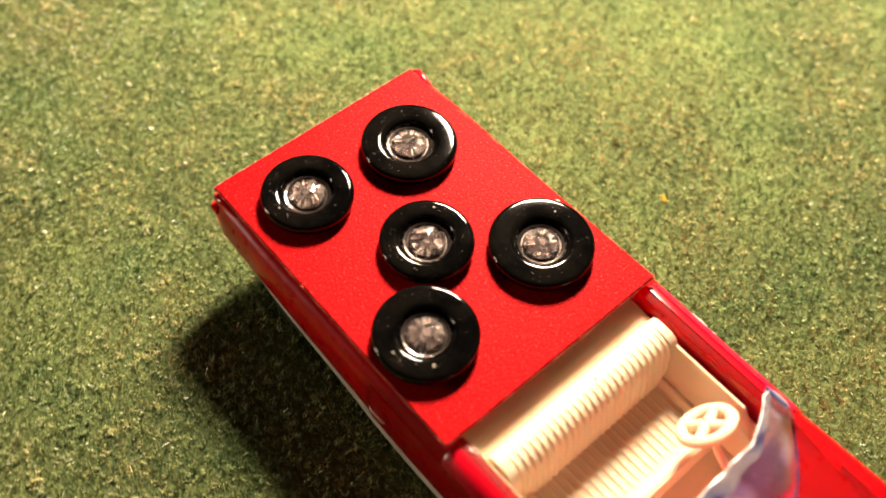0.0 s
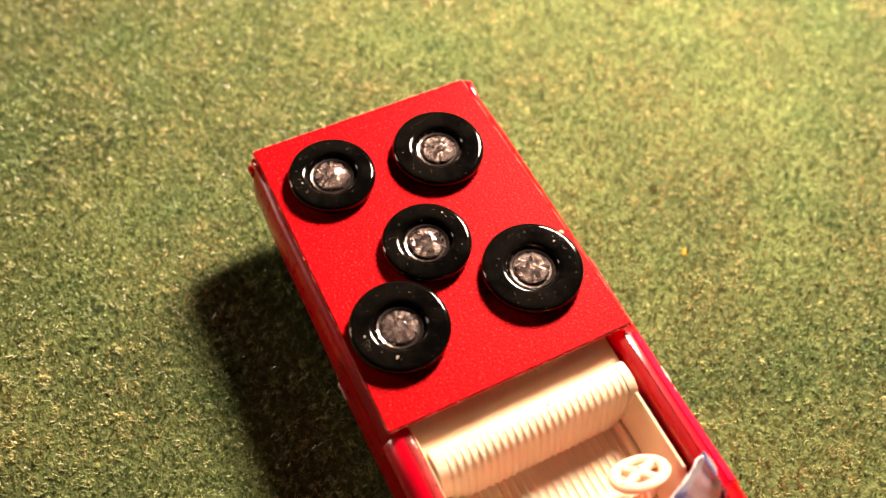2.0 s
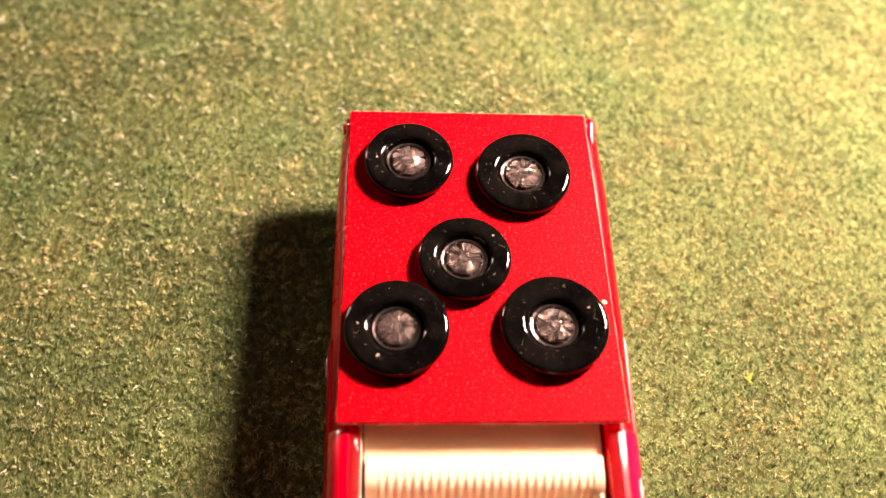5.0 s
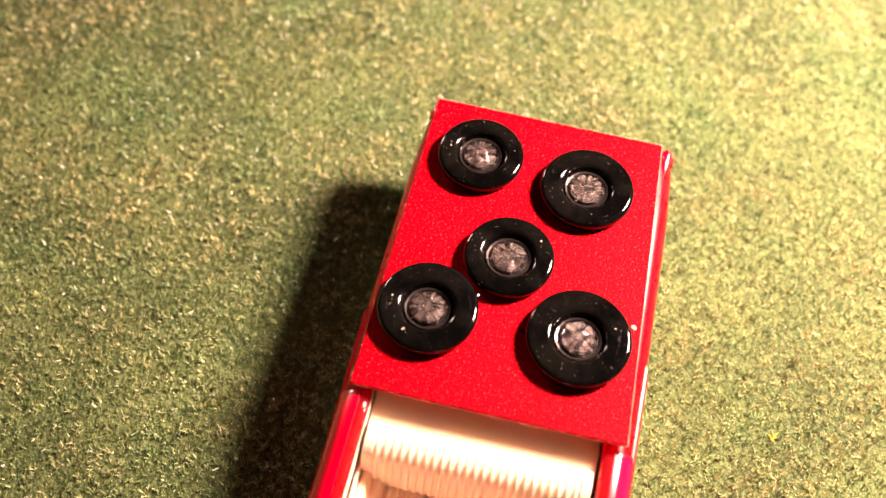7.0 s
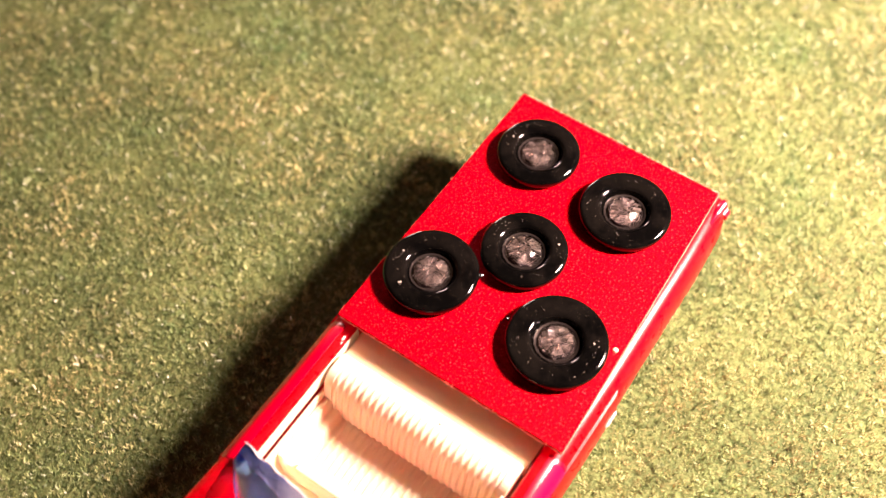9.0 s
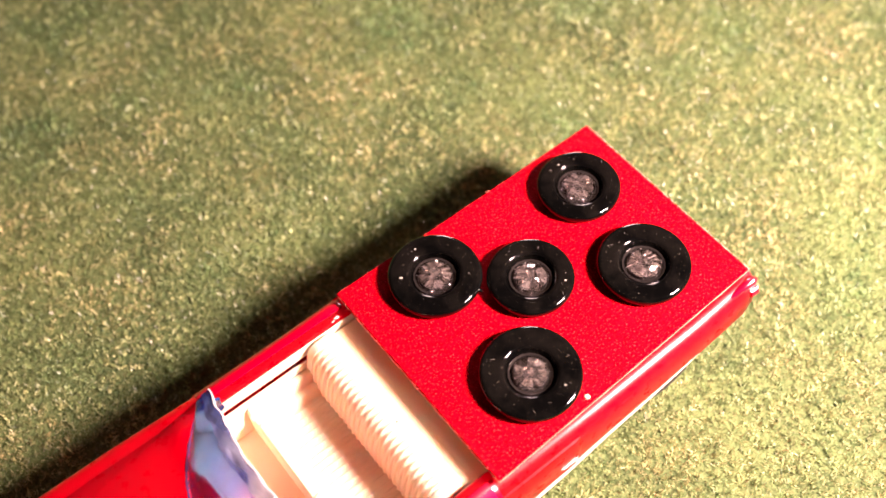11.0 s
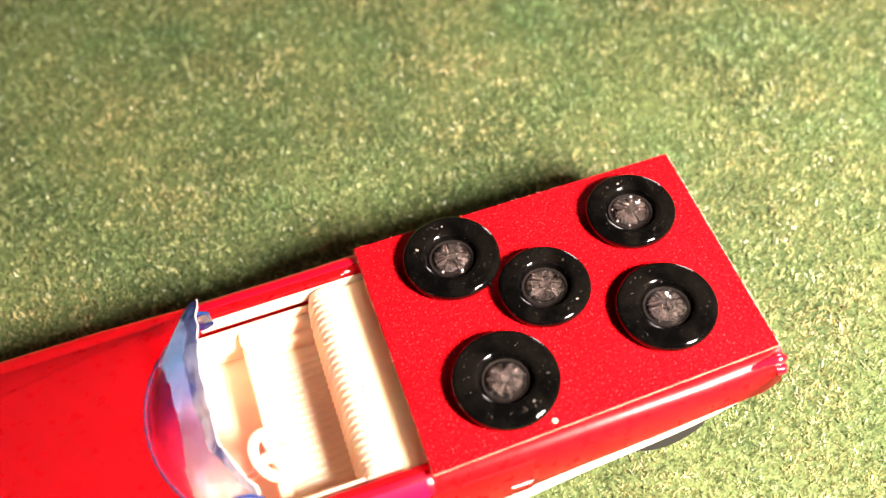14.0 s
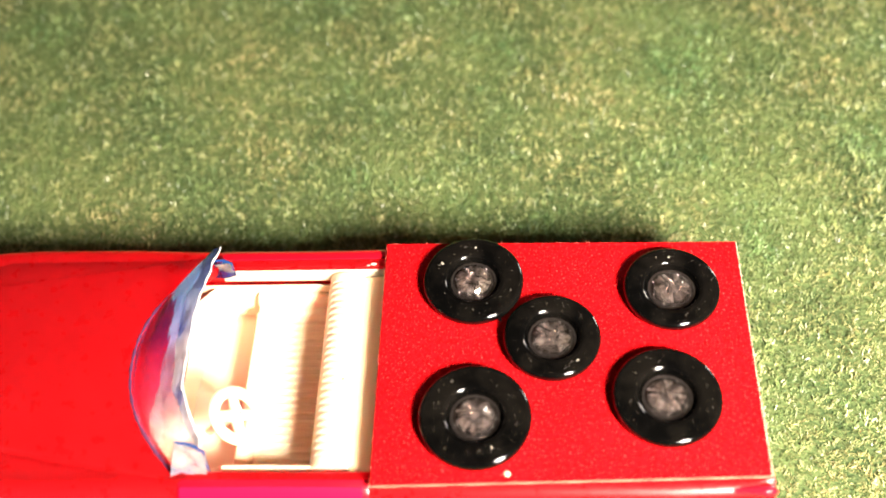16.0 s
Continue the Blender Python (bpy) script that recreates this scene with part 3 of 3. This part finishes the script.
def windscreen(car):
    cols, rows = 80, 14
    skin = []
    for k in range(cols + 1):
        y = -13.0 + 26.0 * k / cols
        foot = Vector((screen_foot(y), y, hood_z(screen_foot(y), y) - 0.15))
        head = screen_top(y)
        bent = min(max((-y - 4.5) / 7.5, 0.0), 1.0) ** 2  # the driver's end is folded back
        head += Vector((1.5 * bent, 0.3 * bent, -0.8 * bent))
        head.x += 0.02 * math.sin(k * 0.85) + 0.08 * math.sin(k * 0.2)
        head.z += 0.05 * math.sin(k * 0.45 + 1)
        skin.append([foot.lerp(head, r / rows) + Vector((-0.9, 0, 0.55)) * math.sin(math.pi * r / rows) + Vector((0.30, 0, 0.16)) * (r / rows) ** 2 * noise.noise(Vector((k * 0.17, r * 0.10, 3.0))) for r in range(rows + 1)])
    bm = bmesh.new()
    grid = [[bm.verts.new(p) for p in line] for line in skin]
    for a in range(cols):
        for b in range(rows):
            bm.faces.new((grid[a][b], grid[a + 1][b], grid[a + 1][b + 1], grid[a][b + 1]))
    bmesh.ops.solidify(bm, geom=bm.faces[:], thickness=0.28)
    screen = part("windscreen", bm, SCREEN, car, "blue-tinted clear plastic windscreen with a rough cut edge", angle=75)
    screen.visible_shadow = False
    # Wrinkled band along the cut, widest at the blue end.
    bm = bmesh.new()
    band = []
    for k, line in enumerate(skin):
        deep = 0.08 + 0.12 * k / cols + 0.008 * math.sin(k * 0.37)
        row = []
        for j in range(6):
            f = (1 - deep * (1 - j / 5)) * rows
            lo = min(int(f), rows - 1)
            p = line[lo].lerp(line[lo + 1], f - lo) + Vector((-0.10, 0, 0.12))
            row.append(bm.verts.new(p + Vector((0.16, 0.0, 0.20)) * noise.noise(Vector((p.x * 1.6, p.y * 0.9, p.z * 1.6)))))
        band.append(row)
    for a, b in zip(band, band[1:]):
        for j in range(5):
            bm.faces.new((a[j], b[j], b[j + 1], a[j + 1]))
    bmesh.ops.solidify(bm, geom=bm.faces[:], thickness=0.16)
    edge = part("cut_edge", bm, CRINKLE, screen, "whitish wrinkled cut edge", angle=25)
    bm = bmesh.new()
    tube(bm, [line[-1] + Vector((-0.02, 0, 0.10)) for line in skin], [0.10 + 0.03 * math.sin(k * 0.7) for k in range(cols + 1)], 7)
    part("edge_bead", bm, MILKY, edge, "thin milky bead along the cut")
    bm = bmesh.new()
    tube(bm, [line[0] + Vector((-0.15, 0, 0.12)) for line in skin], [0.19 + 0.04 * math.sin(k * 1.1) + 0.03 * math.sin(k * 2.9) for k in range(cols + 1)], 8)
    part("screen_seal", bm, BEAD, screen, "shiny bead along the windscreen foot")
    # Bent tabs at both ends, dark blue along their edges.
    for a, b, c, d in (((-19.8, 12.2, 15.7), (-17.6, 12.0, 15.4), (-17.6, 11.9, 13.3), (-20.2, 12.1, 13.0)), ((-19.0, -11.5, 18.6), (-16.2, -12.1, 17.6), (-16.4, -12.6, 14.4), (-20.2, -13.0, 14.3))):
        a, b, c, d = Vector(a), Vector(b), Vector(c), Vector(d)
        bm = bmesh.new()
        f = bm.faces.new([bm.verts.new(p) for p in (a, b, c, d)])
        bmesh.ops.subdivide_edges(bm, edges=bm.edges[:], cuts=6, use_grid_fill=True)
        for v in bm.verts:
            v.co += Vector((0.25, 0.45, 0.2)) * noise.noise(v.co * 0.7)
        bmesh.ops.solidify(bm, geom=bm.faces[:], thickness=0.2)
        tab = part("end_tab", bm, CRINKLE if a.y < 0 else SCREEN, screen, "bent clear tab of the film")
        bm = bmesh.new()
        tube(bm, [a, a.lerp(b, 0.5) + Vector((0.1, 0.2, 0.1)), b, b.lerp(c, 0.5) + Vector((-0.15, 0.1, 0)), c], [0.12, 0.2, 0.14, 0.16, 0.1], 8)
        part("tab_edge", bm, BLUE_EDGE, tab, "dark blue bent tab edge")


def wheels(car):
    for x in (27.0, -40.0):
        for sign in (1, -1):
            bm = bmesh.new()
            rings = []
            for y, r in ((11.0, 3.4), (11.2, 4.6), (11.6, 5.0), (14.0, 5.0), (14.5, 4.6), (14.6, 3.2)):
                rings.append([(x + r * math.cos(a), sign * y, 5.0 + r * math.sin(a)) for a in (2 * math.pi * k / 32 for k in range(32))])
            loft(bm, rings)
            part("wheel", bm, RUBBER, car, "black rubber wheel under the chassis")


def toy_car():
    car = thing("toy_car", "red plastic toy convertible with cream interior on green carpet", "toy car")
    car_body(car), car_chassis(car), sill_rails(car), car_door_lines(car), tail_lamps(car), interior(car), steering_wheel(car), windscreen(car), wheels(car)
    # Pale scuffs on the cockpit rails.
    for x, y, z, s in ((-1.6, 12.75, 13.95, 0.30), (-6.6, -15.2, 13.15, 0.62), (-5.6, -15.25, 13.1, 0.50), (-4.9, -15.0, 13.4, 0.34), (-3.9, -14.6, 13.75, 0.34), (-8.1, -15.2, 13.2, 0.36), (-9.6, -15.3, 13.0, 0.28), (-12.4, -15.2, 13.2, 0.24), (-2.2, 12.6, 13.9, 0.18)):
        bm = bmesh.new()
        bmesh.ops.create_icosphere(bm, subdivisions=2, radius=s)
        for v in bm.verts:
            v.co = Vector((v.co.x * 1.25, v.co.y * 0.55, v.co.z * 0.3)) * (1 + 0.45 * noise.noise(v.co * 3)) + Vector((x, y, z))
        part("paint_chip", bm, CHIP, car, "pale chip in the paint")
    return car


# ---- the card and the five buttons on it ----
def red_card():
    card = thing("card_panel", "red glitter card panel lying on the car's rear deck", "card", (0, 0, TOP))
    corners = ((0, -14.5), (38.7, -13.4), (39.1, 14.35), (0, 14.7))
    bm = bmesh.new()
    top = [bm.verts.new((x, y, 0)) for x, y in corners]
    low = [bm.verts.new((x, y, -0.45)) for x, y in corners]
    bm.faces.new(top), bm.faces.new(low[::-1])
    for i in range(4):
        bm.faces.new((top[i], low[i], low[(i + 1) % 4], top[(i + 1) % 4]))
    bmesh.ops.bevel(bm, geom=bm.edges[:], offset=0.1, segments=2, affect="EDGES")
    part("sheet", bm, CARD, card, angle=30)
    # Bare paper along the cut edges.
    for a, b in zip(corners, corners[1:] + corners[:1]):
        bm = bmesh.new()
        steps = 40
        pts = [(a[0] + (b[0] - a[0]) * k / steps, a[1] + (b[1] - a[1]) * k / steps, -0.28 + 0.03 * math.sin(k * 2.3)) for k in range(steps + 1)]
        tube(bm, pts, [0.11 + 0.03 * math.sin(k * 1.3 + a[0]) for k in range(steps + 1)], 6)
        part("cut_edge", bm, PAPER if a[0] > 30 and b[0] > 30 else EDGE, card, "pale fuzzy cut paper edge")
    # Loose fibres standing out of the cut edges.
    rng = random.Random(3)
    for (a, b), many in zip(zip(corners, corners[1:] + corners[:1]), (25, 130, 25, 36)):
        along = (Vector(b) - Vector(a)).normalized()
        out = Vector((along.y, -along.x, 0))
        bm = bmesh.new()
        for _ in range(many):
            f = rng.random()
            foot = Vector((a[0] + (b[0] - a[0]) * f, a[1] + (b[1] - a[1]) * f, rng.uniform(-0.40, -0.05)))
            way = out * rng.uniform(0.05, 0.26) + Vector((along.x, along.y, 0)) * rng.uniform(-0.25, 0.25) + Vector((0, 0, rng.uniform(-0.15, 0.22)))
            tube(bm, [foot - out * 0.05, foot + way * 0.6, foot + way], [0.035, 0.028, 0.012], 4)
        part("edge_fuzz", bm, PAPER if a[0] > 30 and b[0] > 30 else EDGE, card, "fine pale paper fibres")
    # Torn paper shred below the front edge.
    bm = bmesh.new()
    for k in range(60):
        y = rng.uniform(-6.5, 0.5)
        x, z = rng.uniform(0.15, 0.5), rng.uniform(-1.0, -0.5)
        way = Vector((rng.uniform(-0.7, 0.1), rng.uniform(-0.8, 0.8), rng.uniform(-0.35, 0.15)))
        tube(bm, [Vector((x, y, z)), Vector((x, y, z)) + way * 0.5 + Vector((0, 0, 0.05)), Vector((x, y, z)) + way], [0.07, 0.05, 0.02], 4)
    part("torn_shred", bm, PAPER, card, "frayed pale paper shred")
    bm = bmesh.new()
    lathe(bm, ((0.001, 0), (0.33, 0.02), (0.25, 0.16), (0.001, 0.22)), 12, (13.4, -13.3, 0))
    part("crumb", bm, PAPER, card, "small pale crumb")
    return card


def button_parts(button, radius):
    r = radius
    bm = bmesh.new()
    # A flat-topped ring with rounded shoulders, rolling down into the well round the stone.
    outer = [(r - 0.62 + 0.62 * math.cos(a), 1.06 + 0.58 * math.sin(a)) for a in (math.pi * k / 20 for k in range(11))]
    lip = [(3.52 - 0.74 * math.sin(a), 1.02 + 0.62 * math.cos(a)) for a in (math.pi * k / 20 for k in range(11))]
    profile = [(r - 1.2, 0.0), (r - 0.5, 0.10), (r - 0.12, 0.42), (r - 0.02, 0.74)] + outer + lip + [(2.73, 0.80), (2.62, 0.66), (2.35, 0.58), (0.3, 0.55)]
    lathe(bm, profile, 72)
    part("ring", bm, BLACK, button, angle=50)
    # Black cup with a faceted wall round the stone.
    bm = bmesh.new()
    lathe(bm, [(2.66, 0.64), (2.52, 0.86), (2.30, 0.80), (2.16, 0.60)], 18)
    part("setting", bm, SETTING, button, "faceted dark metal setting", angle=0)
    rng = random.Random(int(radius * 100 + button.location.x * 3000))

    def ring(rad, z, sides, turn, odd=0.0):
        return [(rad * (1 + odd * rng.uniform(-1, 1)) * math.cos(2 * math.pi * (k + turn) / sides), rad * (1 + odd * rng.uniform(-1, 1)) * math.sin(2 * math.pi * (k + turn) / sides), z + odd * rng.uniform(-1, 1)) for k in range(sides)]

    # The stone: a steep cut crown with a small flat table, over fine silver folds.
    bm = bmesh.new()
    loft(bm, [ring(1.6, 0.62, 12, 0), ring(2.0, 0.92, 12, 0), ring(1.97, 1.04, 12, 0.5, 0.03), ring(1.55, 1.42, 12, 0, 0.05), ring(0.98, 1.70, 12, 0.5, 0.06), ring(0.42, 1.84, 12, 0, 0.05)])
    bmesh.ops.triangulate(bm, faces=[f for f in bm.faces if len(f.verts) == 4])
    stone = part("rhinestone", bm, CRYSTAL, button, "clear faceted rhinestone", angle=0)
    bm = bmesh.new()
    count = 30
    rings = []
    for row, (rad, z, rough) in enumerate(((1.90, 0.92, 0.02), (0.74, 1.18, 0.10), (0.40, 1.06, 0.06))):
        rings.append([((rad + 0.05 * rng.uniform(-1, 1)) * math.cos(2 * math.pi * (k + 0.5 * row) / count), (rad + 0.05 * rng.uniform(-1, 1)) * math.sin(2 * math.pi * (k + 0.5 * row) / count), z + rough * rng.uniform(-1, 1)) for k in range(count)])
    loft(bm, rings)
    bmesh.ops.triangulate(bm, faces=bm.faces[:])
    bmesh.ops.split_edges(bm, edges=bm.edges[:])
    part("foil_cup", bm, FOIL, stone, "silver foil back", angle=0)
    # Small bright beads of the setting, close under the stone.
    for k in range(6):
        a = 2 * math.pi * (k + rng.uniform(-0.4, 0.4)) / 6
        bm = bmesh.new()
        bmesh.ops.create_icosphere(bm, subdivisions=1, radius=rng.uniform(0.05, 0.10), matrix=Matrix.Translation((2.08 * math.cos(a), 2.08 * math.sin(a), 0.86)))
        part("bead", bm, FOIL, stone)


def buttons():
    spots = (("A", 31.2, 7.45, 5.1, 20), ("B", 29.45, -5.5, 5.45, 50), ("C", 18.25, 1.5, 5.1, 5), ("D", 9.95, 8.75, 5.5, 33), ("E", 10.25, -7.65, 5.7, 70))
    for _, x, y, r, turn in spots:
        b = thing("button", "glossy black round button with a clear rhinestone centre", "button", (x, y, TOP + 0.02), "black buttons on the red card")
        b.rotation_euler = (0, 0, radians(turn))
        button_parts(b, r)
        if r > 5.48:
            bm = bmesh.new()
            away = Euler((0, 0, radians((95 if y < 0 else -60) - turn))).to_matrix() @ Vector((1, 0, 0))
            tube(bm, [away * (r - 0.3) + Vector((0, 0, 0.8)), away * (r + 0.12) + Vector((0, 0, 0.8)), away * (r + 0.4) + Vector((0, 0, 0.75))], [0.3, 0.22, 0.12], 8)
            part("moulding_nib", bm, BLACK, b)


def dust():
    """Pale dust specks on the black rings."""
    rng = random.Random(4)
    rings = {round(b.location.x * 1000, 1): b for b in list(scene.objects) if b.name.split(".")[0] == "button"}
    for x, y in ((10.2, 12.9), (6.0, 11.0), (6.6, 10.6), (31.2, 11.1), (12.5, -12.4), (21.6, -2.7)):
        b = min(rings.values(), key=lambda o: (o.location - Vector((x * MM, y * MM, o.location.z))).length)
        place = Euler((0, 0, -b.rotation_euler.z)).to_matrix() @ ((Vector((x, y, 0)) * MM - Vector((b.location.x, b.location.y, 0))) / MM)
        place *= min(1.0, 4.0 / place.length)
        bm = bmesh.new()
        bmesh.ops.create_icosphere(bm, subdivisions=1, radius=rng.uniform(0.10, 0.17))
        for v in bm.verts:
            v.co = Vector((v.co.x * 1.3, v.co.y, v.co.z * 0.5)) + Vector((place.x, place.y, 1.63))
        part("dust_speck", bm, DUST, b, "pale dust speck")
    # Fine dust and short hairs on the upper face of each ring.
    for b in rings.values():
        bm = bmesh.new()
        outer = max(v.co.x for o in b.children if o.name.startswith("ring") for v in o.data.vertices) / MM
        for _ in range(40):
            a, r = rng.uniform(0, 2 * math.pi), rng.uniform(3.6, outer - 0.9)
            bit = Matrix.Translation((r * math.cos(a), r * math.sin(a), 1.645)) @ Matrix.Diagonal((1, rng.uniform(0.4, 1), 0.4, 1))
            bmesh.ops.create_icosphere(bm, subdivisions=1, radius=rng.choice((0.014, 0.016, 0.02, 0.024, 0.042)), matrix=bit)
        for _ in range(3):
            a, r, turn = rng.uniform(0, 2 * math.pi), rng.uniform(3.7, outer - 0.9), rng.uniform(0, 6.3)
            foot = Vector((r * math.cos(a), r * math.sin(a), 1.66))
            way = Vector((math.cos(turn), math.sin(turn), 0.10)) * rng.uniform(0.2, 0.6)
            tube(bm, [foot, foot + way * 0.5 + Vector((0.06, -0.05, 0.03)), foot + way], 0.007, 4)
        part("dust", bm, DUST, b, "fine pale dust and hairs")


def crumbs():
    """Bits of yellow lint caught in the carpet."""
    rng = random.Random(8)
    for x, y, size in ((10.9, -32.9, 0.6),):
        bm = bmesh.new()
        for k in range(9):
            foot = Vector((rng.uniform(-0.5, 0.5), rng.uniform(-0.5, 0.5), rng.uniform(0.2, 0.6))) * size
            way = Vector((rng.uniform(-1, 1), rng.uniform(-1, 1), rng.uniform(0.0, 0.5))) * size
            tube(bm, [foot, foot + way * 0.5 + Vector((0, 0, 0.1)), foot + way], [0.13 * size, 0.16 * size, 0.06 * size], 5)
        lint = part("lint", bm, LINT, None, at=(x, y, 0.25))
        tagged(lint, "small tuft of yellow lint in the green carpet", "lint")


room()
toy_car()
red_card()
buttons()
dust()
crumbs()
pile()
